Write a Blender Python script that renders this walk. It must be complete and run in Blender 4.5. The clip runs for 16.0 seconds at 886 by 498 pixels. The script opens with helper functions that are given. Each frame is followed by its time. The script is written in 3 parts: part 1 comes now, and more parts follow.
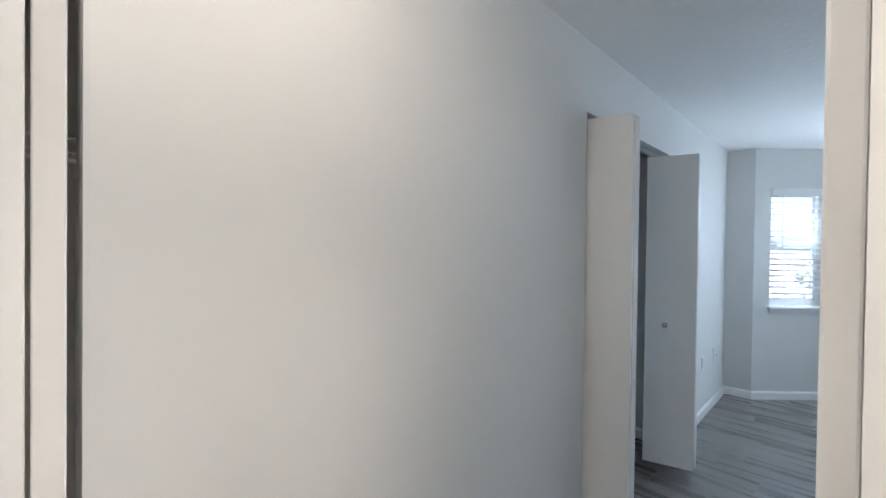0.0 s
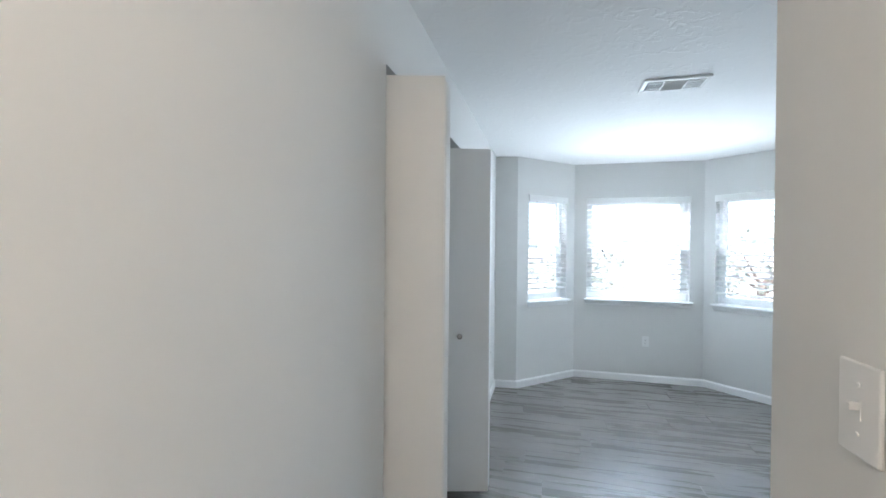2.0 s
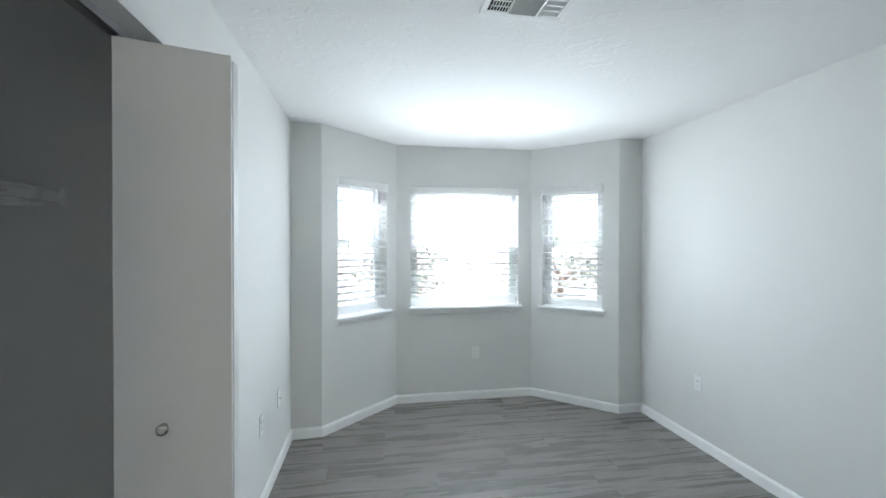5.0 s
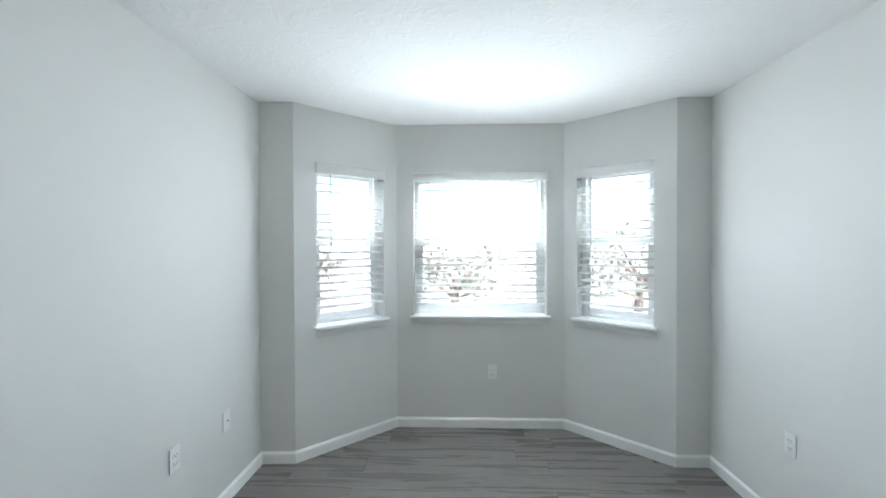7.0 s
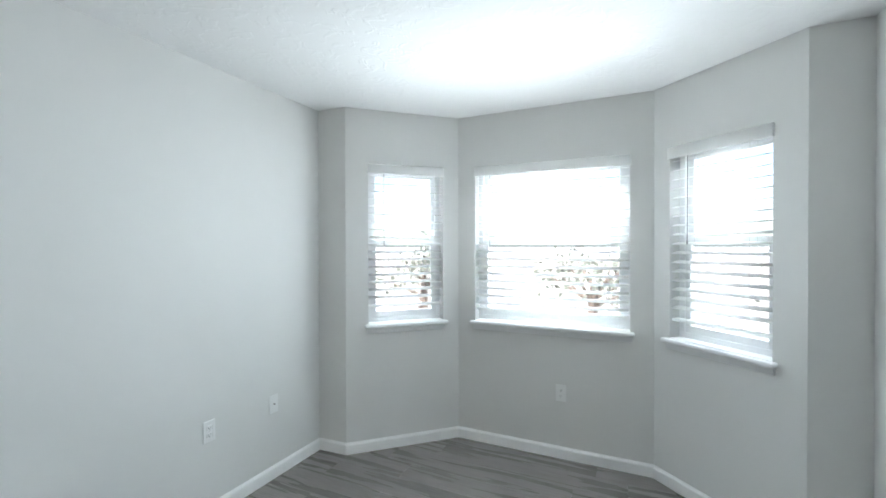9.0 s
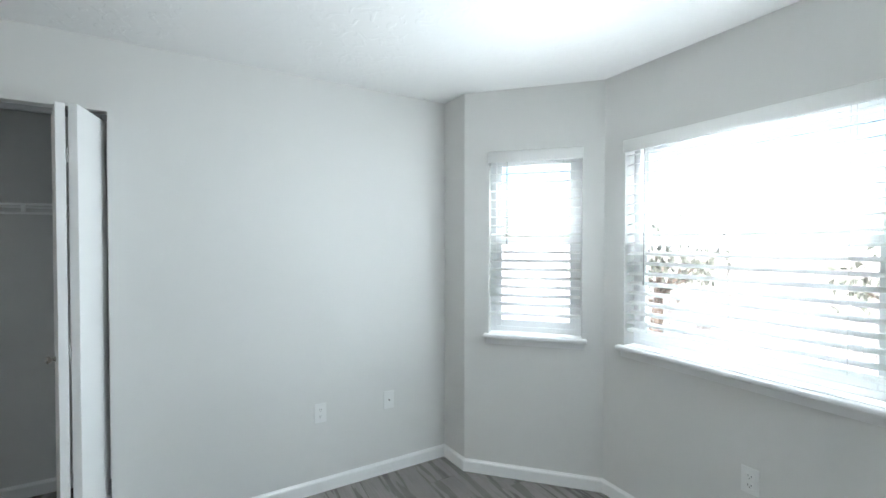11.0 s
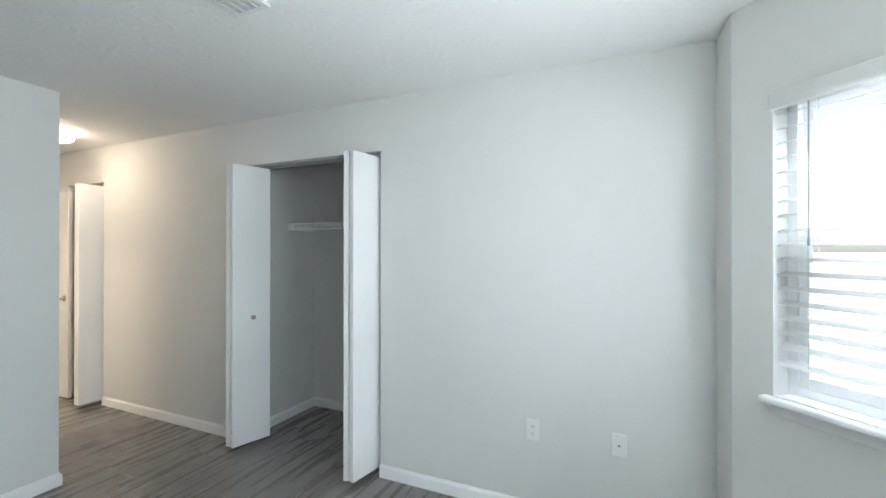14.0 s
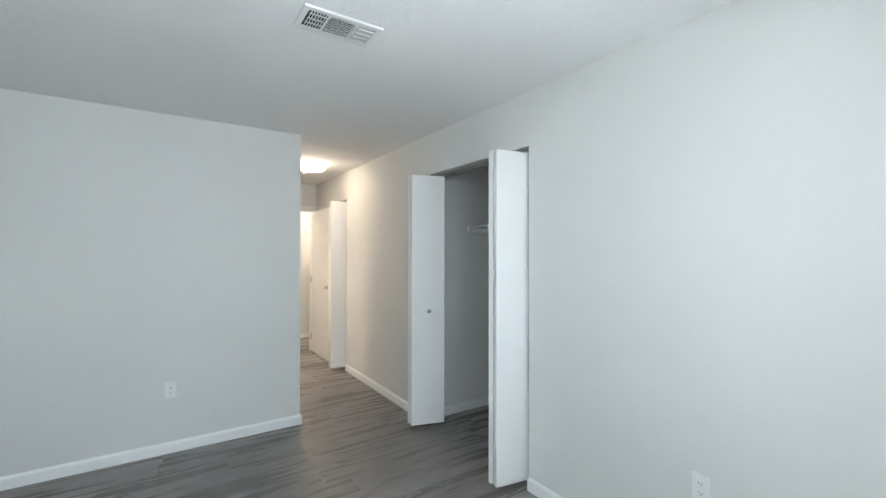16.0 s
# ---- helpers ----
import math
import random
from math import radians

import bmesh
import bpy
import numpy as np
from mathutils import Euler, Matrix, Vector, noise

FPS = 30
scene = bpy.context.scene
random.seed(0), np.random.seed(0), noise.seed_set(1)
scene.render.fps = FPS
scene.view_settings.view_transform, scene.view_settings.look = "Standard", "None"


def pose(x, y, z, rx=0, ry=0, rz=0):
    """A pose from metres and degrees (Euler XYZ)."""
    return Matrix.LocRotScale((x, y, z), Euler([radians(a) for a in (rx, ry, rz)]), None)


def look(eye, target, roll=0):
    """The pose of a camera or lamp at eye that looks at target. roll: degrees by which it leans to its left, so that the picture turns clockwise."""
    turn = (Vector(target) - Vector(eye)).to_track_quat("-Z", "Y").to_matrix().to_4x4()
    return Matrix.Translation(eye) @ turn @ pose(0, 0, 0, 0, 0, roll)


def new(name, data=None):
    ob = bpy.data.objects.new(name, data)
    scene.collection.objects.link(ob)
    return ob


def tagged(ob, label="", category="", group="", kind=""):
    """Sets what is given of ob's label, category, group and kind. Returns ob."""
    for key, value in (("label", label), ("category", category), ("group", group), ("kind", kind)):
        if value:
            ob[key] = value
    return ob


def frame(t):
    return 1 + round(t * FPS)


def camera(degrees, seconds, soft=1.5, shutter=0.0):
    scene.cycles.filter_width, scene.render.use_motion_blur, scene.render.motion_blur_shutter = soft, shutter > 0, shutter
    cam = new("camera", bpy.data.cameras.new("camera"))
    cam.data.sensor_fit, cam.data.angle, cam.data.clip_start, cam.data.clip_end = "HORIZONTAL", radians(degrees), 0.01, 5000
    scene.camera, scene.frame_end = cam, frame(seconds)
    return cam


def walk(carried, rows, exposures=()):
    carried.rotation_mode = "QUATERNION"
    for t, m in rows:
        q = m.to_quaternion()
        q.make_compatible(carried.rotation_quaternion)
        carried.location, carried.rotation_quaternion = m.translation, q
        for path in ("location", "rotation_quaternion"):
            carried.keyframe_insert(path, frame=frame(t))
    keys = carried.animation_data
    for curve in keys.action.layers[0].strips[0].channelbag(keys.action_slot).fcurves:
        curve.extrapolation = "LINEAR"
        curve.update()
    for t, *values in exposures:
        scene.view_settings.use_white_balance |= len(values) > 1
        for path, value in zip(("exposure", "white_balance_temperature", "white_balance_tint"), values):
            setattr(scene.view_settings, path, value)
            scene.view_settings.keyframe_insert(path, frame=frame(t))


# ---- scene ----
cam = camera(93.6, 16.0)
PATH = [
    (0, (0.890, 0.412, 1.473), (-0.506, 1.843, 1.45), 0.7),
    (0.5, (0.74, 0.51, 1.493), (-0.612, 1.984, 1.463), 0.7),
    (1, (0.664, 0.641, 1.486), (-0.473, 2.286, 1.457), 0.8),
    (1.5, (0.58, 0.819, 1.492), (-0.241, 2.642, 1.472), 0.6),
    (2, (0.526, 0.976, 1.494), (0.044, 2.917, 1.479), 0.5),
    (2.5, (0.434, 1.125, 1.494), (0.287, 3.12, 1.485), 0.2),
    (3, (0.408, 1.283, 1.499), (0.52, 3.28, 1.487), 0.2),
    (3.5, (0.424, 1.466, 1.493), (0.708, 3.446, 1.482), -0.0),
    (4.2, (0.495, 1.721, 1.494), (0.849, 3.689, 1.48), 0.0),
    (6.5, (1.112, 2.59, 1.47), (1.188, 4.589, 1.45), -0.1),
    (7, (1.352, 2.65, 1.484), (1.269, 4.648, 1.459), -0.2),
    (7.5, (1.61, 2.695, 1.465), (1.329, 4.675, 1.452), 0.0),
    (8, (1.81, 2.755, 1.46), (1.33, 4.7, 1.45), -0.1),
    (10.3, (2.46, 3.66, 1.482), (1.0, 5.026, 1.452), 0.1),
    (10.5, (2.506, 3.745, 1.481), (0.945, 4.994, 1.449), 0.1),
    (11, (2.494, 3.955, 1.485), (0.76, 4.95, 1.453), 0.0),
    (11.5, (2.476, 4.155, 1.475), (0.611, 4.877, 1.454), 0.0),
    (12, (2.475, 4.37, 1.475), (0.52, 4.78, 1.457), -0.2),
    (12.5, (2.436, 4.556, 1.457), (0.438, 4.631, 1.448), -0.1),
    (13, (2.38, 4.725, 1.456), (0.396, 4.469, 1.457), -0.2),
    (13.5, (2.353, 4.897, 1.466), (0.424, 4.367, 1.467), -0.2),
    (14, (2.292, 5.023, 1.456), (0.465, 4.21, 1.463), -0.0),
    (14.5, (2.18, 5.144, 1.455), (0.51, 4.041, 1.472), 0.1),
    (15, (2.085, 5.247, 1.458), (0.583, 3.927, 1.471), 0.1),
    (15.5, (1.988, 5.336, 1.459), (0.677, 3.825, 1.468), 0.1),
    (16, (1.853, 5.389, 1.445), (0.742, 3.726, 1.462), 0.1),
]
EXPOSURES = [(0.0, 2.4, 5280, 8), (1.5, 2.75, 5480, 8), (3.0, 2.85, 5700, 8), (4.2, 2.75, 5850, 7), (6.5, 2.5, 5950, 7), (11.0, 2.6, 6000, 7), (16.0, 2.65, 6050, 8)]
walk(cam, [(t, look(eye, target, roll)) for t, eye, target, roll in PATH], EXPOSURES)

# ---- daylight ----
world = bpy.data.worlds.new("world")
scene.world = world
world.use_nodes = True
wn = world.node_tree.nodes
sky = wn.new("ShaderNodeTexSky")
sky.sky_type, sky.sun_disc = "NISHITA", False
sky.sun_elevation, sky.sun_rotation = radians(52), radians(200)
sky.air_density, sky.dust_density = 1.0, 2.0
wn["Background"].inputs["Strength"].default_value = 0.08
world.node_tree.links.new(sky.outputs["Color"], wn["Background"].inputs["Color"])
sun = new("sun", bpy.data.lights.new("sun", "SUN"))
sun.data.energy, sun.data.angle, sun.data.color = 3.6, radians(0.5), (1.0, 0.95, 0.88)
# the sun stands behind the house, opposite the bay
sun.matrix_world = look((4, -10, 14), (0, 0, 0))
LAMP_GLOW, ROOM_GLOW = 3.8, 12.5
# added lamps standing in for daylight at each bay window's head, sill, outside; watts
HEAD_FILL_WATTS, SILL_FILL_WATTS, OUTER_FILL_WATTS = 2.7, 1.5, 22.0


# ---- materials ----
def material(name, base, rough=0.6, metal=0.0, tone=0.04, scale=3.0, fine=120.0, bump=0.05, depth=0.002, spec=0.5):
    """Principled surface with a slow change of tone, fine grain, uneven gloss and relief."""
    m = bpy.data.materials.new(name)
    m.use_nodes = True
    nt = m.node_tree
    b = nt.nodes["Principled BSDF"]
    co = nt.nodes.new("ShaderNodeTexCoord")
    n1 = nt.nodes.new("ShaderNodeTexNoise")
    n1.inputs["Scale"].default_value, n1.inputs["Detail"].default_value = scale, 4
    n2 = nt.nodes.new("ShaderNodeTexNoise")
    n2.inputs["Scale"].default_value, n2.inputs["Detail"].default_value = fine, 3
    for n in (n1, n2):
        nt.links.new(co.outputs["Object"], n.inputs["Vector"])
    mix = nt.nodes.new("ShaderNodeMix")
    mix.data_type = "RGBA"
    mix.inputs["A"].default_value = (*[c * (1 - tone) for c in base], 1)
    mix.inputs["B"].default_value = (*[min(1, c * (1 + tone)) for c in base], 1)
    nt.links.new(n1.outputs["Fac"], mix.inputs["Factor"])
    nt.links.new(mix.outputs["Result"], b.inputs["Base Color"])
    r = nt.nodes.new("ShaderNodeMapRange")
    r.inputs["To Min"].default_value, r.inputs["To Max"].default_value = max(0.02, rough - 0.08), min(1, rough + 0.08)
    nt.links.new(n1.outputs["Fac"], r.inputs["Value"])
    nt.links.new(r.outputs["Result"], b.inputs["Roughness"])
    b.inputs["Metallic"].default_value = metal
    b.inputs["Specular IOR Level"].default_value = spec
    if bump:
        bp = nt.nodes.new("ShaderNodeBump")
        bp.inputs["Strength"].default_value, bp.inputs["Distance"].default_value = bump, depth
        nt.links.new(n2.outputs["Fac"], bp.inputs["Height"])
        nt.links.new(bp.outputs["Normal"], b.inputs["Normal"])
    return m


def ceiling_material():
    """White flat paint over a knocked-down plaster texture."""
    m = material("ceiling_paint", (0.82, 0.82, 0.815), 0.9, tone=0.02, scale=1.5, bump=0)
    nt = m.node_tree
    b = nt.nodes["Principled BSDF"]
    co = nt.nodes.new("ShaderNodeTexCoord")
    n = nt.nodes.new("ShaderNodeTexNoise")
    n.inputs["Scale"].default_value, n.inputs["Detail"].default_value = 14, 5
    n.inputs["Distortion"].default_value = 1.2
    ramp = nt.nodes.new("ShaderNodeValToRGB")
    ramp.color_ramp.elements[0].position, ramp.color_ramp.elements[1].position = 0.52, 0.6
    bp = nt.nodes.new("ShaderNodeBump")
    bp.inputs["Strength"].default_value, bp.inputs["Distance"].default_value = 0.28, 0.003
    nt.links.new(co.outputs["Object"], n.inputs["Vector"])
    nt.links.new(n.outputs["Fac"], ramp.inputs["Fac"])
    nt.links.new(ramp.outputs["Color"], bp.inputs["Height"])
    nt.links.new(bp.outputs["Normal"], b.inputs["Normal"])
    return m


def plank_material():
    """Grey-brown wood-look vinyl: long grain, darker figure, plank to plank change."""
    m = bpy.data.materials.new("plank_vinyl")
    m.use_nodes = True
    nt = m.node_tree
    b = nt.nodes["Principled BSDF"]
    co = nt.nodes.new("ShaderNodeTexCoord")
    info = nt.nodes.new("ShaderNodeObjectInfo")
    off = nt.nodes.new("ShaderNodeVectorMath")
    off.operation = "MULTIPLY_ADD"
    off.inputs[1].default_value = (37.0, 53.0, 19.0)
    nt.links.new(info.outputs["Random"], off.inputs[0])
    nt.links.new(co.outputs["Object"], off.inputs[2])

    def grain(sx, sy, detail, distort):
        mp = nt.nodes.new("ShaderNodeMapping")
        mp.inputs["Scale"].default_value = (sx, sy, 1)
        n = nt.nodes.new("ShaderNodeTexNoise")
        n.inputs["Scale"].default_value, n.inputs["Detail"].default_value, n.inputs["Distortion"].default_value = 1, detail, distort
        nt.links.new(off.outputs["Vector"], mp.inputs["Vector"])
        nt.links.new(mp.outputs["Vector"], n.inputs["Vector"])
        return n.outputs["Fac"]

    broad, fine, knots = grain(1.3, 16, 5, 0.5), grain(5, 150, 4, 0.2), grain(4.5, 26, 3, 1.2)
    ramp = nt.nodes.new("ShaderNodeValToRGB")
    e = ramp.color_ramp.elements
    e[0].position, e[0].color = 0.28, (0.158, 0.146, 0.136, 1)
    e[1].position, e[1].color = 0.74, (0.215, 0.199, 0.185, 1)
    mid = e.new(0.5)
    mid.color = (0.186, 0.173, 0.160, 1)
    nt.links.new(broad, ramp.inputs["Fac"])

    def scaled(color, value, lo, hi, a=0.3, z=0.7):
        r = nt.nodes.new("ShaderNodeMapRange")
        r.inputs["From Min"].default_value, r.inputs["From Max"].default_value = a, z
        r.inputs["To Min"].default_value, r.inputs["To Max"].default_value = lo, hi
        nt.links.new(value, r.inputs["Value"])
        v = nt.nodes.new("ShaderNodeVectorMath")
        v.operation = "SCALE"
        nt.links.new(color, v.inputs[0])
        nt.links.new(r.outputs["Result"], v.inputs["Scale"])
        return v.outputs["Vector"]

    c = scaled(ramp.outputs["Color"], fine, 0.86, 1.14)
    c = scaled(c, knots, 0.70, 1.03, 0.22, 0.48)
    c = scaled(c, info.outputs["Random"], 0.92, 1.08, 0.0, 1.0)
    nt.links.new(c, b.inputs["Base Color"])
    r = nt.nodes.new("ShaderNodeMapRange")
    r.inputs["To Min"].default_value, r.inputs["To Max"].default_value = 0.20, 0.36
    nt.links.new(broad, r.inputs["Value"])
    nt.links.new(r.outputs["Result"], b.inputs["Roughness"])
    bp = nt.nodes.new("ShaderNodeBump")
    bp.inputs["Strength"].default_value, bp.inputs["Distance"].default_value = 0.12, 0.001
    nt.links.new(fine, bp.inputs["Height"])
    nt.links.new(bp.outputs["Normal"], b.inputs["Normal"])
    return m


def glass_material():
    m = bpy.data.materials.new("window_glass")
    m.use_nodes = True
    b = m.node_tree.nodes["Principled BSDF"]
    b.inputs["Base Color"].default_value = (1, 1, 1, 1)
    b.inputs["Roughness"].default_value, b.inputs["IOR"].default_value = 0.0, 1.45
    b.inputs["Transmission Weight"].default_value = 1.0
    return m


def slat_material():
    """White faux-wood blind slat that lets a little light through."""
    m = material("blind_white", (0.84, 0.84, 0.83), 0.45, tone=0.02, scale=4, bump=0.03)
    nt = m.node_tree
    t = nt.nodes.new("ShaderNodeBsdfTranslucent")
    t.inputs["Color"].default_value = (0.95, 0.95, 0.94, 1)
    mx = nt.nodes.new("ShaderNodeMixShader")
    mx.inputs["Fac"].default_value = 0.62
    nt.links.new(nt.nodes["Principled BSDF"].outputs["BSDF"], mx.inputs[1])
    nt.links.new(t.outputs["BSDF"], mx.inputs[2])
    nt.links.new(mx.outputs["Shader"], nt.nodes["Material Output"].inputs["Surface"])
    return m


WALL = material("wall_paint", (0.71, 0.707, 0.69), 0.75, tone=0.025, scale=1.3, fine=160, bump=0.10, depth=0.0015)
CEIL = ceiling_material()
TRIM = material("trim_paint", (0.88, 0.88, 0.875), 0.4, tone=0.02, scale=4, fine=60, bump=0.03)
DOOR = material("door_paint", (0.80, 0.80, 0.79), 0.45, tone=0.025, scale=2, fine=90, bump=0.06, depth=0.001)
PLANK = plank_material()
SUBFLOOR = material("subfloor", (0.05, 0.045, 0.04), 0.9)
PLATE = material("plate_plastic", (0.81, 0.81, 0.80), 0.3, tone=0.01, bump=0)
DARK = material("dark_slot", (0.12, 0.12, 0.12), 0.5, bump=0)
NICKEL = material("satin_nickel", (0.55, 0.53, 0.50), 0.25, metal=1.0, tone=0.05, scale=20, bump=0)
STEEL = material("track_steel", (0.40, 0.40, 0.41), 0.4, metal=0.9, tone=0.06, scale=15, bump=0)
WIRE = material("white_vinyl_wire", (0.90, 0.90, 0.89), 0.35, tone=0.01, bump=0)
VINYL = material("window_vinyl", (0.86, 0.865, 0.87), 0.35, tone=0.02, bump=0)
GLASS = glass_material()
SLAT = slat_material()
CORD = material("blind_cord", (0.6, 0.6, 0.58), 0.8, bump=0)
WAND = material("blind_wand_plastic", (0.34, 0.345, 0.35), 0.2, bump=0)
SILL_M = material("sill_paint", (0.83, 0.83, 0.83), 0.35, tone=0.015, scale=5, bump=0.03)
VENT_M = material("vent_enamel", (0.74, 0.74, 0.73), 0.4, tone=0.03, scale=9, bump=0)
DUCT_SHADE = material("duct_shade_black", (0.03, 0.03, 0.035), 0.8, bump=0)
GRASS = material("pale_concrete", (0.42, 0.41, 0.39), 0.9, tone=0.3, scale=0.6, fine=40, bump=0.4, depth=0.02)
FENCE = material("fence_cedar", (0.42, 0.38, 0.34), 0.8, tone=0.15, scale=4, bump=0.2)
BARK = material("bark", (0.12, 0.09, 0.07), 0.9, tone=0.3, scale=12, bump=0.5, depth=0.01)
LEAF = material("leaves", (0.115, 0.12, 0.095), 0.6, tone=0.35, scale=6, bump=0)
ROOF = material("shingles", (0.12, 0.11, 0.10), 0.9, tone=0.2, scale=8)


def glow_material(name, strength):
    m = bpy.data.materials.new(name)
    m.use_nodes = True
    b = m.node_tree.nodes["Principled BSDF"]
    b.inputs["Emission Color"].default_value, b.inputs["Emission Strength"].default_value = (1.0, 0.78, 0.57, 1), strength
    return m


GLOW = glow_material("lamp_diffuser_glow", LAMP_GLOW)
GLOW_ROOM = glow_material("room_lamp_diffuser_glow", ROOM_GLOW)


# ---- mesh helpers ----
def cube(bm, x0, y0, z0, x1, y1, z1, bevel=0.0, m=None):
    geo = bmesh.ops.create_cube(bm, size=1.0)["verts"]
    bmesh.ops.transform(bm, verts=geo, matrix=Matrix.LocRotScale(((x0 + x1) / 2, (y0 + y1) / 2, (z0 + z1) / 2), None, (abs(x1 - x0), abs(y1 - y0), abs(z1 - z0))))
    if bevel:
        es = list({e for v in geo for e in v.link_edges})
        out = bmesh.ops.bevel(bm, geom=es, offset=bevel, segments=2, affect="EDGES", profile=0.5)
        geo = list({v for f in out["faces"] for v in f.verts} | {v for v in geo if v.is_valid})
    if m is not None:
        bmesh.ops.transform(bm, verts=geo, matrix=m)
    return bm


def rod(bm, a, b, r, seg=10, r2=None):
    a, b = Vector(a), Vector(b)
    d = b - a
    m = Matrix.Translation((a + b) / 2) @ d.to_track_quat("Z", "Y").to_matrix().to_4x4()
    bmesh.ops.create_cone(bm, cap_ends=True, segments=seg, radius1=r, radius2=r if r2 is None else r2, depth=d.length, matrix=m)
    return bm


def lathe(bm, profile, seg=32, m=None):
    """Turns (radius, height) points about z."""
    rings = []
    for r, z in profile:
        rings.append([bm.verts.new((r * math.cos(2 * math.pi * k / seg), r * math.sin(2 * math.pi * k / seg), z)) for k in range(seg)])
    for a, b in zip(rings, rings[1:]):
        for k in range(seg):
            f = bm.faces.new((a[k], a[(k + 1) % seg], b[(k + 1) % seg], b[k]))
            f.smooth = True
    bm.faces.new(rings[-1])
    bm.faces.new(list(reversed(rings[0])))
    if m is not None:
        bmesh.ops.transform(bm, verts=[v for ring in rings for v in ring], matrix=m)
    return bm


def mesh_of(name, bm, mat):
    bmesh.ops.recalc_face_normals(bm, faces=bm.faces)
    me = bpy.data.meshes.new(name)
    bm.to_mesh(me)
    bm.free()
    me.materials.append(mat)
    return me


def part(name, bm, mat, parent=None, label="", m=None):
    ob = new(name, mesh_of(name, bm, mat))
    if parent is not None:
        ob.parent = parent
    if m is not None:
        ob.matrix_local = m
    if label:
        ob["label"] = label
    return ob


def thing(name, m, label, category, group="", kind=""):
    ob = new(name)
    ob.empty_display_size = 0.1
    ob.matrix_world = m
    return tagged(ob, label, category, group, kind)


def wall(name, p, q, thick, label, holes=(), z0=-0.03, z1=2.45):
    """A wall whose room face runs from p to q with the room on the right hand; holes are (u0, u1, z0, z1) along it."""
    p, q = Vector((*p, 0)), Vector((*q, 0))
    d = (q - p).normalized()
    length = (q - p).length
    m = Matrix.Translation(p) @ Matrix(((d.x, -d.y, 0, 0), (d.y, d.x, 0, 0), (0, 0, 1, 0), (0, 0, 0, 1)))
    us = sorted({0.0, length, *[u for h in holes for u in h[:2]]})
    zs = sorted({z0, z1, *[z for h in holes for z in h[2:]]})
    bm = bmesh.new()
    verts = {}

    def vert(u, v, z):
        key = (round(u, 5), round(v, 5), round(z, 5))
        if key not in verts:
            verts[key] = bm.verts.new(m @ Vector((u, v, z)))
        return verts[key]

    def solid(i, k):
        if not (0 <= i < len(us) - 1 and 0 <= k < len(zs) - 1):
            return False
        u, z = (us[i] + us[i + 1]) / 2, (zs[k] + zs[k + 1]) / 2
        return not any(h[0] < u < h[1] and h[2] < z < h[3] for h in holes)

    for i in range(len(us) - 1):
        for k in range(len(zs) - 1):
            if not solid(i, k):
                continue
            a, b, c, e = us[i], us[i + 1], zs[k], zs[k + 1]
            bm.faces.new([vert(a, 0, c), vert(b, 0, c), vert(b, 0, e), vert(a, 0, e)])
            bm.faces.new([vert(a, thick, c), vert(a, thick, e), vert(b, thick, e), vert(b, thick, c)])
            for ii, kk, ends in ((i - 1, k, ((a, c), (a, e))), (i + 1, k, ((b, c), (b, e))), (i, k - 1, ((a, c), (b, c))), (i, k + 1, ((a, e), (b, e)))):
                if not solid(ii, kk):
                    (s, t), (s2, t2) = ends
                    bm.faces.new([vert(s, 0, t), vert(s, thick, t), vert(s2, thick, t2), vert(s2, 0, t2)])
    ob = part(name, bm, WALL)
    return tagged(ob, label, "wall", kind="structure"), m


def sweep(name, points, profile, mat, label, category="baseboard"):
    """A moulding along plan points, the room on the right hand; profile is (out into the room, height)."""
    pts = [Vector(p) for p in points]
    bm = bmesh.new()
    rings = []
    for i, p in enumerate(pts):
        ns = []
        for a, b in ((i - 1, i), (i, i + 1)):
            if 0 <= a and b < len(pts):
                d = (pts[b] - pts[a]).normalized()
                ns.append(Vector((d.y, -d.x)))
        n = sum(ns, Vector((0, 0))).normalized()
        n = n / n.dot(ns[0])
        rings.append([bm.verts.new((p.x + n.x * o, p.y + n.y * o, z)) for o, z in profile])
    k = len(profile)
    for a, b in zip(rings, rings[1:]):
        for j in range(k):
            bm.faces.new((a[j], a[(j + 1) % k], b[(j + 1) % k], b[j]))
    bm.faces.new(rings[0])
    bm.faces.new(list(reversed(rings[-1])))
    return tagged(part(name, bm, mat), label, category, kind="structure")


# ---- the plan ----
HEIGHT = 2.44
BAY = [(0.0, 5.40), (0.23, 5.415), (0.838, 6.002), (2.178, 6.008), (2.778, 5.455), (3.005, 5.46)]
SOUTH, EAST, HALL_E, END = 1.795, 3.003, 0.90, -0.76
CLOSET = (2.285, 3.562, 2.102)
LINEN = (-0.15, 0.487, 2.102)
SIDE = (0.0, 0.86, 2.06)
T = 0.11

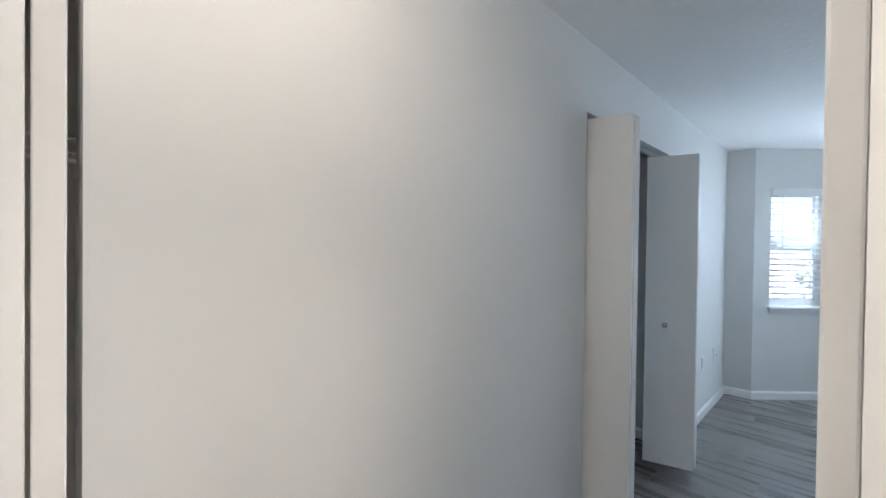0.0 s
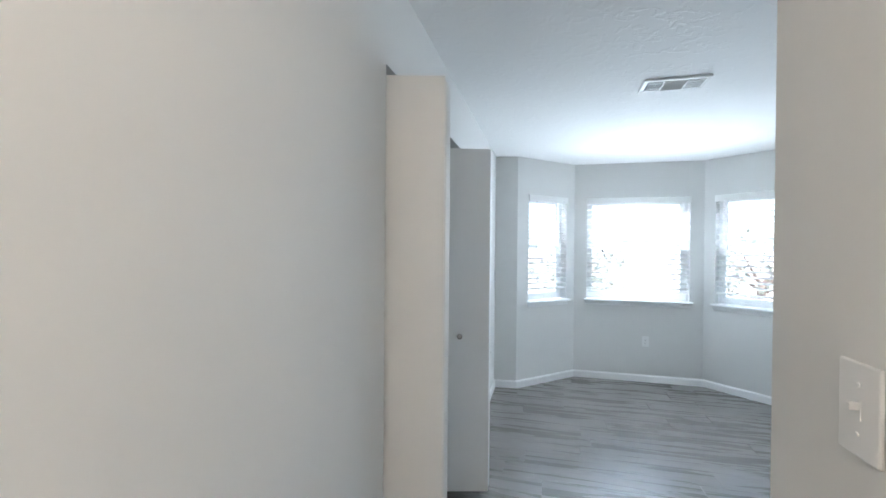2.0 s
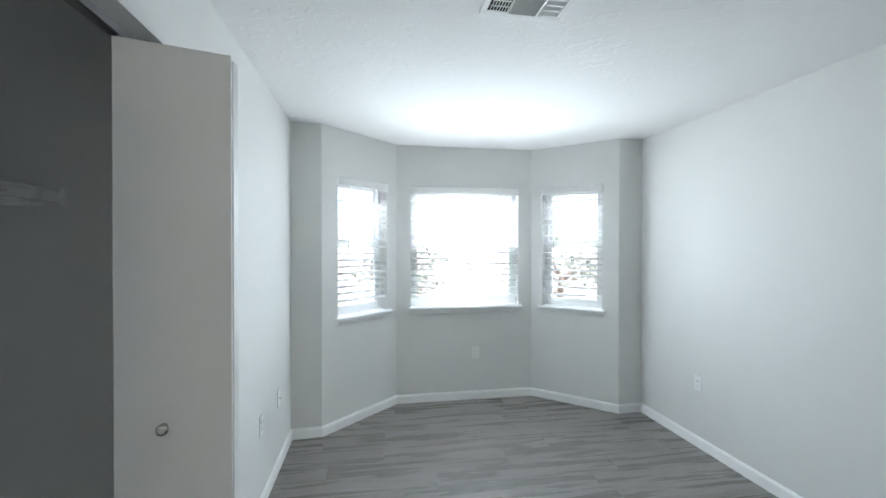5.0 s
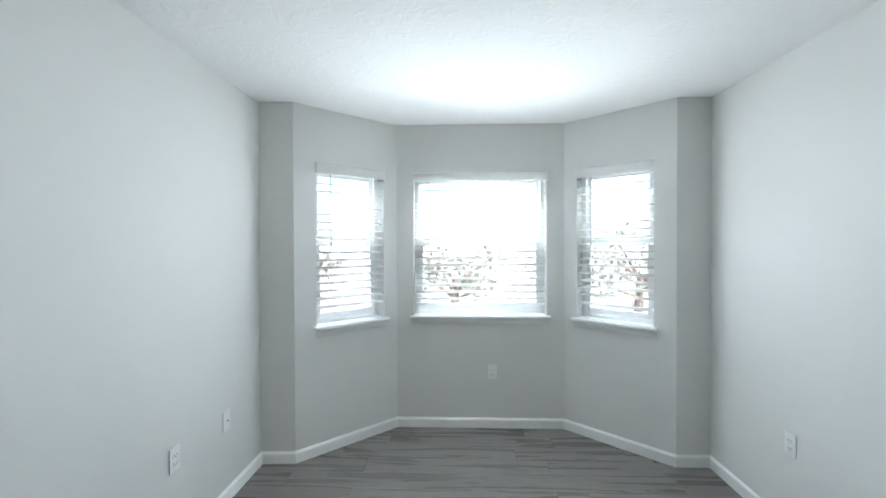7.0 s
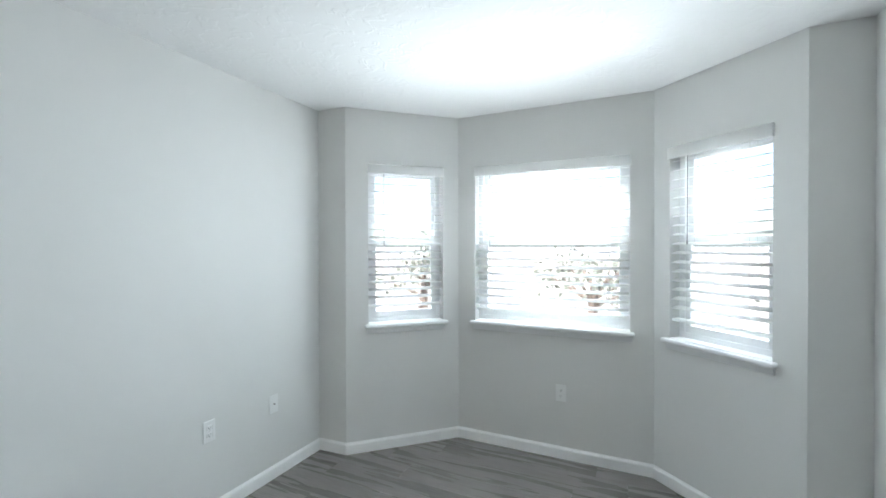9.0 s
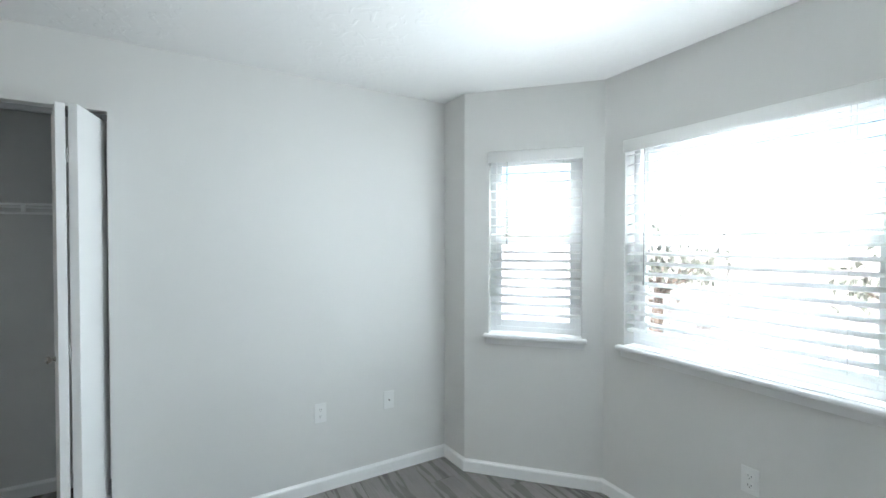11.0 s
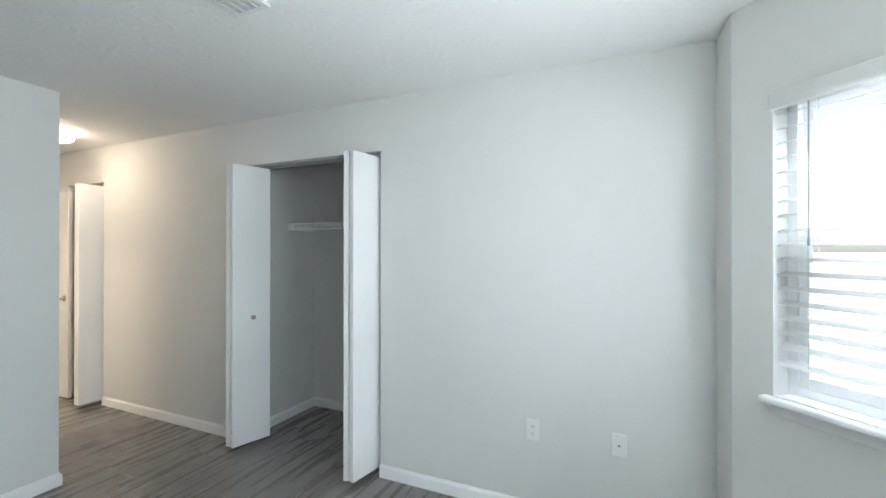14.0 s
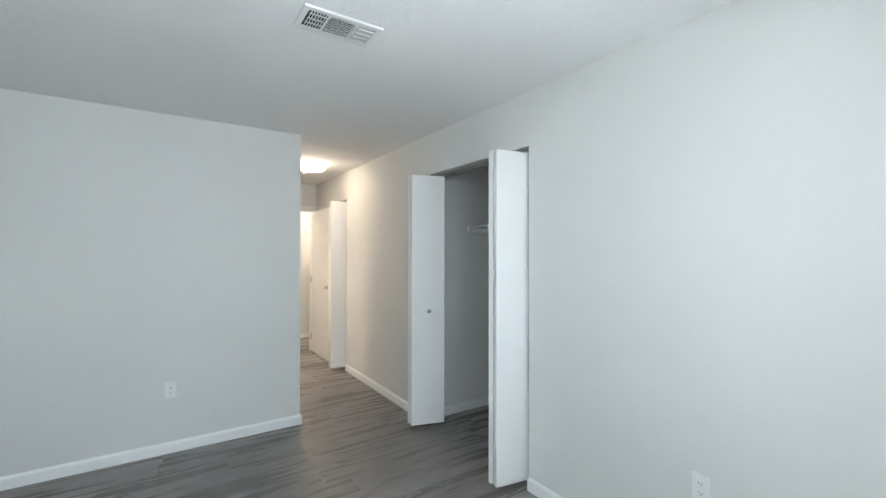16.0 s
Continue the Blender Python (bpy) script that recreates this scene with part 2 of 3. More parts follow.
wall("wall_west", (0, -0.76), (0, 5.40), T, "light grey painted wall with two bifold closet openings",
     [(LINEN[0] + 0.76, LINEN[1] + 0.76, -0.03, LINEN[2]), (CLOSET[0] + 0.76, CLOSET[1] + 0.76, -0.03, CLOSET[2])])
wall("wall_north_west_stub", BAY[0], BAY[1], T, "narrow light grey wall return beside the bay")
wall("wall_north_east_stub", BAY[4], BAY[5], T, "narrow light grey wall return beside the bay")
WIN = (0.905, 2.05)
SIDE_LEN = [(Vector(BAY[i + 1]) - Vector(BAY[i])).length for i in range(5)]
WINDOWS = []
for n, (i, u0, u1) in enumerate(((1, 0.158, 0.722), (2, 0.138, 1.202), (3, SIDE_LEN[3] - 0.706, SIDE_LEN[3] - 0.142))):
    _, wm = wall("wall_bay_%d" % (n + 1), BAY[i], BAY[i + 1], 0.15, "light grey bay wall with a window opening", [(u0, u1, *WIN)])
    WINDOWS.append((wm, u0, u1))
wall("wall_east", (EAST, 5.46), (EAST, SOUTH), T, "plain light grey painted bedroom wall")
wall("wall_south", (EAST, SOUTH), (HALL_E, SOUTH), T, "plain light grey painted bedroom wall ending at the hall")
wall("wall_hall_east", (HALL_E, SOUTH - T), (HALL_E, END), T, "light beige painted hall wall with a side doorway",
     [(SOUTH - T - SIDE[1], SOUTH - T - SIDE[0], -0.03, SIDE[2])])
wall("wall_hall_end", (HALL_E, END), (0.0, END), T, "hall end wall with a white cased doorway", [(0.07, 0.855, -0.03, 2.06)])
# closet shells
wall("wall_closet_south", (-T, 2.32), (-0.80, 2.32), 0.09, "light grey closet side wall")
wall("wall_closet_back", (-0.80, 2.23), (-0.80, 3.85), 0.09, "light grey closet back wall")
wall("wall_closet_north", (-0.80, 3.76), (-T, 3.76), 0.09, "light grey closet side wall")
wall("wall_linen_south", (-T, -0.20), (-0.70, -0.20), 0.09, "light grey closet side wall")
wall("wall_linen_back", (-0.70, -0.29), (-0.70, 0.62), 0.09, "light grey closet back wall")
wall("wall_linen_north", (-0.70, 0.53), (-T, 0.53), 0.09, "light grey closet side wall")
# the room past the hall's end and the side room, closed plainly
wall("wall_far_back", (1.6, -1.80), (-1.2, -1.80), T, "beige painted wall of the room past the hall")
wall("wall_far_west", (-1.2, -1.80), (-1.2, END - T), T, "beige painted wall of the room past the hall")
wall("wall_far_east", (1.6, END - T), (1.6, -1.80), T, "beige painted wall of the room past the hall")
wall("wall_far_front_west", (-1.2, END - T), (-T, END - T), 0.09, "beige painted wall of the room past the hall")
wall("wall_far_front_east", (HALL_E, END - T), (1.6, END - T), 0.09, "beige painted wall of the room past the hall")
wall("wall_side_south", (2.1, -0.35), (HALL_E + T, -0.35), 0.09, "beige painted side room wall")
wall("wall_side_east", (2.1, 1.55), (2.1, -0.35), 0.09, "beige painted side room wall")
wall("wall_side_north", (HALL_E + T, 1.55), (2.1, 1.55), 0.09, "beige painted side room wall")

bm = bmesh.new()
cube(bm, -1.5, -2.0, HEIGHT, 3.2, 6.25, HEIGHT + 0.12)
tagged(part("ceiling", bm, CEIL), "white ceiling with a light knockdown texture", "ceiling", kind="structure")

BASE = [(0, 0.0), (0.014, 0.0), (0.014, 0.062), (0.011, 0.070), (0.006, 0.074), (0.004, 0.080), (0, 0.080)]
sweep("baseboard", [(0, CLOSET[1]), *BAY, (EAST, SOUTH), (HALL_E, SOUTH), (HALL_E, SIDE[1] + 0.06)], BASE, TRIM, "white painted baseboard round the bedroom")
sweep("baseboard", [(0, LINEN[1]), (0, CLOSET[0])], BASE, TRIM, "white painted baseboard along the hall")
sweep("baseboard", [(-T, 2.32), (-0.80, 2.32), (-0.80, 3.76), (-T, 3.76)], BASE, TRIM, "white painted baseboard inside the closet")
sweep("baseboard", [(1.6, -1.80), (-1.2, -1.80), (-1.2, END - T)], BASE, TRIM, "white painted baseboard in the far room")


# ---- windows, sills and blinds ----
def window(n, wm, u0, u1):
    """A single-hung vinyl window with a painted stool and apron; local u along the wall, v outwards."""
    z0, z1 = WIN
    w = u1 - u0
    win = thing("window_%d" % n, wm @ Matrix.Translation((u0, 0, 0)), "white vinyl single-hung window with painted sill", "window", kind="structure")
    bm = bmesh.new()
    f = 0.035
    for a in ((0, z0, f, z1), (w - f, z0, w, z1), (f, z0, w - f, z0 + f), (f, z1 - f, w - f, z1)):
        cube(bm, a[0], 0.085, a[1], a[2], 0.148, a[3])
    part("window_frame", bm, VINYL, win)
    mid = 1.495
    for nm, lo, hi, v0, v1 in (("lower_sash", z0 + f, mid + 0.02, 0.090, 0.114), ("upper_sash", mid - 0.02, z1 - f, 0.118, 0.142)):
        bm = bmesh.new()
        s = 0.034
        for a in ((f, lo, f + s, hi), (w - f - s, lo, w - f, hi), (f + s, lo, w - f - s, lo + s + 0.008), (f + s, hi - s, w - f - s, hi)):
            cube(bm, a[0], v0, a[1], a[2], v1, a[3], 0.002)
        sash = part(nm, bm, VINYL, win)
        bm = bmesh.new()
        cube(bm, f + s - 0.004, v0 + 0.010, lo + s, w - f - s + 0.004, v0 + 0.014, hi - s + 0.004)
        part("pane", bm, GLASS, sash).visible_shadow = False
    bm = bmesh.new()
    cube(bm, 0.001, -0.002, z0 - 0.022, w - 0.001, 0.085, z0 + 0.003)
    cube(bm, -0.028, -0.048, z0 - 0.022, w + 0.028, -0.002, z0 + 0.003, 0.008)
    part("window_sill", bm, SILL_M, win)
    bm = bmesh.new()
    prof = [(0.0, z0 - 0.062), (-0.012, z0 - 0.062), (-0.014, z0 - 0.05), (-0.017, z0 - 0.03), (-0.019, z0 - 0.0225), (0.0, z0 - 0.0225)]
    a = [bm.verts.new((-0.012, v, z)) for v, z in prof]
    b = [bm.verts.new((w + 0.012, v, z)) for v, z in prof]
    for j in range(len(prof)):
        bm.faces.new((a[j], a[(j + 1) % len(prof)], b[(j + 1) % len(prof)], b[j]))
    bm.faces.new(a)
    bm.faces.new(b)
    part("apron", bm, SILL_M, win)
    return win


SLAT_MESH = {}


def blind(wm, u0, u1, bottom, wand_len, tilt, label):
    """A two-inch venetian blind hung in the window's opening."""
    w = u1 - u0
    ob = thing("venetian_blind", wm @ Matrix.Translation((u0, 0, 0)), label, "blind", "bay window blinds")
    top = 1.985
    bm = bmesh.new()
    cube(bm, -0.006, -0.016, top, w + 0.006, -0.002, top + 0.068, 0.004)
    for x in (-0.006, w - 0.004):
        cube(bm, x, -0.003, top + 0.002, x + 0.010, -0.0005, top + 0.066)
    part("valance", bm, SLAT, ob)
    bm = bmesh.new()
    cube(bm, 0.006, 0.012, top + 0.015, w - 0.006, 0.062, top + 0.060, 0.002)
    part("headrail", bm, SLAT, ob)
    half = w / 2 - 0.007
    if round(w, 3) not in SLAT_MESH:
        bm = bmesh.new()
        rows = []
        for k in range(7):
            v = -0.030 + 0.06 * k / 6
            crown = 0.0026 * (1 - (v / 0.030) ** 2)
            rows.append([bm.verts.new((x, v, crown + h)) for x in (-half, half) for h in (0.0014, -0.0014)])
        for a, b in zip(rows, rows[1:]):
            for i, j in ((0, 2), (2, 3), (3, 1), (1, 0)):
                bm.faces.new((a[i], a[j], b[j], b[i])).smooth = i + j in (2, 4)
        bm.faces.new((rows[0][0], rows[0][1], rows[0][3], rows[0][2]))
        bm.faces.new((rows[-1][0], rows[-1][2], rows[-1][3], rows[-1][1]))
        SLAT_MESH[round(w, 3)] = mesh_of("slat", bm, SLAT)
    pitch = 0.055
    z = top - 0.012
    rnd = random.Random(round(w * 1000) + round(bottom * 1000))
    while z > bottom + 0.045:
        s = new("slat", SLAT_MESH[round(w, 3)])
        s.parent = ob
        s.matrix_local = pose(w / 2 + rnd.uniform(-0.001, 0.001), 0.037, z, tilt + rnd.uniform(-2, 2), rnd.uniform(-0.12, 0.12), 0)
        z -= pitch
    bm = bmesh.new()
    cube(bm, 0.007, 0.012, bottom, w - 0.007, 0.062, bottom + 0.018, 0.004)
    part("bottom_rail", bm, SLAT, ob)
    for u in ((0.11, w - 0.11) if w < 0.8 else (0.13, w / 2, w - 0.13)):
        bm = bmesh.new()
        for v in (0.0065, 0.0685):
            rod(bm, (u, v, bottom + 0.01), (u, v, top + 0.02), 0.0009, 5)
        part("ladder_cord", bm, CORD, ob)
    bm = bmesh.new()
    rod(bm, (0.115, 0.001, top - wand_len), (0.115, 0.003, top + 0.005), 0.0024, 6)
    lathe(bm, [(0.002, -0.012), (0.0048, -0.008), (0.0048, 0.010), (0.003, 0.016)], 8, Matrix.Translation((0.115, 0.001, top - wand_len)))
    part("tilt_wand", bm, WAND, ob, "thin grey plastic tilt wand")
    return ob


BLINDS = ((1.022, 0.50, 13, "white slatted blind lowered over the narrow bay window"),
          (0.985, 0.72, 12, "wide white slatted blind lowered over the middle window"),
          (1.010, 0.50, 13, "white slatted blind lowered over the narrow bay window"))
for n, (wm, u0, u1) in enumerate(WINDOWS):
    window(n + 1, wm, u0, u1)
    blind(wm, u0, u1, *BLINDS[n])


# ---- added lamps that stand in for daylight at the windows ----
def window_fill(name, wm, u0, u1, v, z, aim, depth, watts, colour, spread=180):
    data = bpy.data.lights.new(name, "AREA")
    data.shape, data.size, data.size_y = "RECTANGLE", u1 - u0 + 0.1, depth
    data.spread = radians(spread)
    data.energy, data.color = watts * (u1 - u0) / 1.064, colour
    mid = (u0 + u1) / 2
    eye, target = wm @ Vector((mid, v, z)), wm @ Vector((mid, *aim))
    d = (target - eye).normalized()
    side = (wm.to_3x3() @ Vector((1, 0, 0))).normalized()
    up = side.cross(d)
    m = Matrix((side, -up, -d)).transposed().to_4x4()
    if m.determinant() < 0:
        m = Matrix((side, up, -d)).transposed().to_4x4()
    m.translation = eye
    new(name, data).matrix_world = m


# added strips inside the blinds at head and sill, and a panel outside
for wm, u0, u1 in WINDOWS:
    window_fill("head_fill_lamp", wm, u0 + 0.09, u1 - 0.09, -0.010, 1.966, (-1.0, 1.5), 0.032, HEAD_FILL_WATTS, (0.92, 1.0, 1.02), 140)
    window_fill("outer_fill_lamp", wm, u0, u1, 0.46, 2.42, (-0.4, 1.0), 0.34, OUTER_FILL_WATTS, (0.95, 1.0, 1.02))
    window_fill("sill_fill_lamp", wm, u0 + 0.09, u1 - 0.09, -0.014, WIN[0] + 0.021, (-1.0, 1.75), 0.036, SILL_FILL_WATTS, (0.97, 1.0, 1.0), 130)


# ---- bifold closet doors ----
def knob(parent, m):
    bm = bmesh.new()
    lathe(bm, [(0.011, 0.0), (0.011, 0.003), (0.006, 0.006), (0.006, 0.014), (0.013, 0.019), (0.0165, 0.025), (0.0155, 0.031), (0.009, 0.034)], 24)
    part("knob", bm, NICKEL, parent, "small round satin nickel knob", m)


def leaf(parent, a, b, top, name="leaf"):
    """A flush door leaf from plan point a to b, centred on that line."""
    a, b = Vector(a), Vector(b)
    d = b - a
    bm = bmesh.new()
    cube(bm, 0, -0.0165, 0.042, d.length, 0.0165, top, 0.0025)
    base = Matrix.Translation((a.x, a.y, 0)) @ Matrix.Rotation(math.atan2(d.y, d.x), 4, "Z")
    return part(name, bm, DOOR, parent, "", parent.matrix_world.inverted() @ base)


def bifold(pivot, apex, apex2, free, label, knob_side, top=2.068):
    ob = thing("bifold_door", pose(pivot[0], pivot[1], 0), label, "closet door", "bifold closet doors")
    leaf(ob, pivot, apex, top)
    lead = leaf(ob, apex2, free, top)
    length = (Vector(free) - Vector(apex2)).length
    if knob_side:
        knob(lead, Matrix.Translation((length * (0.5 if knob_side < 0 else 0.6), 0.0165 * knob_side, 0.965)) @ Matrix.Rotation(-knob_side * math.pi / 2, 4, "X"))
    for z in (0.25, 1.03, 1.85):
        bm = bmesh.new()
        mid = (Vector(apex) + Vector(apex2)) / 2
        rod(bm, (mid.x - pivot[0] - 0.008, mid.y - pivot[1], z - 0.03), (mid.x - pivot[0] - 0.008, mid.y - pivot[1], z + 0.03), 0.004, 8)
        part("hinge", bm, DOOR, ob, "painted leaf hinge")
    for x, y, nm in ((pivot[0] + 0.02, pivot[1], "pivot_pin"), (free[0] - 0.015 * (1 if free[0] > pivot[0] else -1), free[1], "guide_pin")):
        bm = bmesh.new()
        rod(bm, (x - pivot[0], y - pivot[1], top - 0.01), (x - pivot[0], y - pivot[1], 2.092), 0.004, 8)
        part(nm, bm, STEEL, ob)
    bm = bmesh.new()
    rod(bm, (0.02, 0, 0.0), (0.02, 0, 0.05), 0.005, 8)
    part("floor_pivot", bm, STEEL, ob)
    return ob


bifold((-0.085, 2.318), (0.180, 2.385), (0.182, 2.424), (-0.085, 2.505), "white flush bifold door folded open beside the hall", -1, 2.080)
bifold((-0.085, 3.530), (0.200, 3.480), (0.200, 3.440), (-0.085, 3.362), "white flush bifold door folded open beside the bedroom wall", 1)
bifold((-0.085, 0.455), (0.180, 0.440), (0.180, 0.403), (-0.085, 0.360), "white flush bifold door folded open at the hall closet", 0)


def track(y0, y1):
    bm = bmesh.new()
    z = CLOSET[2]
    cube(bm, -0.103, y0 + 0.004, z - 0.004, -0.067, y1 - 0.004, z - 0.0005)
    for x in (-0.103, -0.0695):
        cube(bm, x, y0 + 0.004, z - 0.024, x + 0.0025, y1 - 0.004, z - 0.004)
    return tagged(part("closet_track", bm, STEEL), "grey steel bifold track under the closet header", "door track")


track(CLOSET[0], CLOSET[1])
track(LINEN[0], LINEN[1])


# ---- wire closet shelf ----
def wire_shelf(x_back, x_front, y0, y1, z, label):
    ob = thing("wire_shelf", pose(x_back, y0, z), label, "shelf")
    depth, length = x_front - x_back, y1 - y0
    for x, zz, r in ((0.006, 0, 0.003), (depth * 0.5, -0.004, 0.003), (depth, 0, 0.0062), (depth + 0.003, -0.048, 0.0062)):
        part("rail_wire", rod(bmesh.new(), (x, 0.004, zz), (x, length - 0.004, zz), r, 8), WIRE, ob)
    bm = bmesh.new()
    n = int(length / 0.0254)
    for k in range(n + 1):
        y = 0.01 + (length - 0.02) * k / n
        rod(bm, (0.0, y, 0.004), (depth, y, 0.004), 0.0014, 5)
    tagged(part("cross_wires", bm, WIRE, ob), kind="stuff")
    k = 0.03
    while k < length:
        bm = bmesh.new()
        cube(bm, depth - 0.003, k, -0.05, depth + 0.006, k + 0.018, 0.004, 0.002)
        part("lip_clip", bm, WIRE, ob)
        k += 0.26
    for y in (0.0, length - 0.006):
        bm = bmesh.new()
        cube(bm, 0.02, y, -0.055, depth + 0.02, y + 0.006, 0.008, 0.002)
        part("end_bracket", bm, WIRE, ob)
    bm = bmesh.new()
    lathe(bm, [(0.011, 0.0), (0.011, 0.003), (0.006, 0.006), (0.005, 0.011)], 16, Matrix.Translation((0.001, length * 0.40, -0.265)) @ Matrix.Rotation(math.pi / 2, 4, "Y"))
    part("wall_anchor", bm, WIRE, ob)
    return ob


wire_shelf(-0.80, -0.48, 2.32, 3.76, 1.685, "white vinyl-coated wire shelf across the closet")
wire_shelf(-0.70, -0.38, -0.20, 0.53, 1.70, "white vinyl-coated wire shelf in the hall closet")


# ---- hall door, casing and lamp ----
def hall_door():
    ob = thing("door_1", pose(0.048, -0.745, 0), "white flush hall door standing open against the wall", "door", kind="structure")
    bm = bmesh.new()
    cube(bm, -0.0175, 0.0, 0.012, 0.0175, 0.765, 2.035, 0.002)
    slab = part("door_leaf", bm, DOOR, ob)
    bm = bmesh.new()
    lathe(bm, [(0.031, 0), (0.031, 0.005), (0.026, 0.009), (0.011, 0.011), (0.011, 0.042), (0.008, 0.046)], 24, pose(0.0175, 0.70, 0.985, 0, 90, 0))
    rod(bm, (0.056, 0.705, 0.985), (0.056, 0.60, 0.983), 0.008, 12, 0.006)
    part("lever_handle", bm, NICKEL, slab, "satin nickel lever handle")
    for z in (0.22, 1.05, 1.82):
        bm = bmesh.new()
        rod(bm, (0.020, -0.004, z - 0.045), (0.020, -0.004, z + 0.045), 0.007, 10)
        cube(bm, -0.012, -0.0035, z - 0.045, 0.016, 0.0005, z + 0.045)
        part("hinge", bm, NICKEL, ob)


hall_door()


def casing(name, m, w, h, label, t=0.016):
    """Flat door casing in local x across, z up, standing out along +y from the wall face."""
    bm = bmesh.new()
    c = 0.057
    cube(bm, -c, 0.0005, 0, 0, t, h + c, 0.003, m)
    cube(bm, w, 0.0005, 0, w + c, t, h + c, 0.003, m)
    cube(bm, 0, 0.0005, h, w, t, h + c, 0.003, m)
    for a in ((0, 0, 0.014, h), (w - 0.014, 0, w, h), (0.014, h - 0.014, w - 0.014, h)):
        cube(bm, a[0], -T, a[1], a[2], 0.0005, a[3], 0, m)
    return tagged(part(name, bm, TRIM), label, "door casing", kind="structure")


casing("trim_hall_end", Matrix.Translation((0.0455, END, 0)), 0.784, 2.06, "white painted casing round the hall end doorway")
casing("trim_side_door", Matrix.Translation((HALL_E, SIDE[0], 0)) @ Matrix.Rotation(math.pi / 2, 4, "Z"), SIDE[1] - SIDE[0], SIDE[2], "white painted casing round the side doorway", 0.026)


def ceiling_lamp(x, y, glow, label):
    ob = thing("ceiling_light", pose(x, y, HEIGHT), label, "ceiling light", "flush ceiling lights")
    bm = bmesh.new()
    lathe(bm, [(0.150, -0.012), (0.158, -0.010), (0.160, -0.001), (0.15, -0.0005)], 48)
    part("base_pan", bm, TRIM, ob)
    bm = bmesh.new()
    lathe(bm, [(0.06, -0.086), (0.115, -0.083), (0.150, -0.076), (0.166, -0.064), (0.170, -0.052), (0.170, -0.016), (0.164, -0.0125), (0.150, -0.0122)], 48)
    part("diffuser", bm, glow, ob, "glowing frosted drum diffuser")
    for z in (-0.054, -0.022):
        bm = bmesh.new()
        lathe(bm, [(0.1702, z - 0.003), (0.1735, z - 0.003), (0.1735, z + 0.003), (0.1702, z + 0.003)], 48)
        part("metal_band", bm, NICKEL, ob, "thin satin nickel band")


ceiling_lamp(0.52, 0.72, GLOW, "round flush hall ceiling light with glowing drum diffuser")
ceiling_lamp(0.30, -1.33, GLOW_ROOM, "round flush ceiling light in the room past the hall")
# unseen lamp added here to light the hall's west wall evenly
ceiling_lamp(1.55, 0.60, GLOW_ROOM, "round flush ceiling light, unseen, added in the side room to brighten the hall")


# ---- ceiling vent ----
def vent():
    ob = thing("ceiling_vent", pose(1.225, 3.62, HEIGHT), "white three-way metal ceiling register with dark gaps", "air vent")
    w, d = 0.345, 0.19
    bm = bmesh.new()
    # flat sheet in place of the opening; its near-black colour is the duct's shade
    cube(bm, -w / 2 + 0.02, -d / 2 + 0.02, -0.004, w / 2 - 0.02, d / 2 - 0.02, -0.0005)
    part("duct_shade_sheet", bm, DUCT_SHADE, ob)
    bm = bmesh.new()
    b = 0.026
    for a in ((-w / 2, -d / 2, w / 2, -d / 2 + b), (-w / 2, d / 2 - b, w / 2, d / 2), (-w / 2, -d / 2 + b, -w / 2 + b, d / 2 - b), (w / 2 - b, -d / 2 + b, w / 2, d / 2 - b)):
        cube(bm, a[0], a[1], -0.012, a[2], a[3], -0.0005, 0.003)
    for x in (-0.062, 0.058):
        cube(bm, x, -d / 2 + b, -0.016, x + 0.006, d / 2 - b, -0.004)
    part("frame", bm, VENT_M, ob)
    iw, idp = w / 2 - b, d / 2 - b
    for k in range(7):
        bm = bmesh.new()
        x = -iw + 0.012 + k * 0.012
        cube(bm, -0.0055, -idp, -0.0006, 0.0055, idp, 0.0006)
        part("slat", bm, VENT_M, ob, "", pose(x, 0, -0.010, 0, -48, 0))
        bm = bmesh.new()
        cube(bm, -0.0055, -idp, -0.0006, 0.0055, idp, 0.0006)
        part("slat", bm, VENT_M, ob, "", pose(-x, 0, -0.010, 0, 48, 0))
    for side in (-1, 1):
        for k in range(4):
            bm = bmesh.new()
            y = -idp + 0.014 + k * (2 * idp - 0.028) / 3
            cube(bm, -0.036, -0.003, -0.0012, 0.036, 0.003, 0.0012)
            part("cross_bar", bm, VENT_M, ob, "", pose(side * 0.106, y, -0.0155))
    for k in range(10):
        bm = bmesh.new()
        cube(bm, -0.055, -0.0065, -0.0006, 0.057, 0.0065, 0.0006)
        part("slat", bm, VENT_M, ob, "", pose(0, -idp + 0.008 + k * 0.0136, -0.010, -42, 0, 0))


vent()


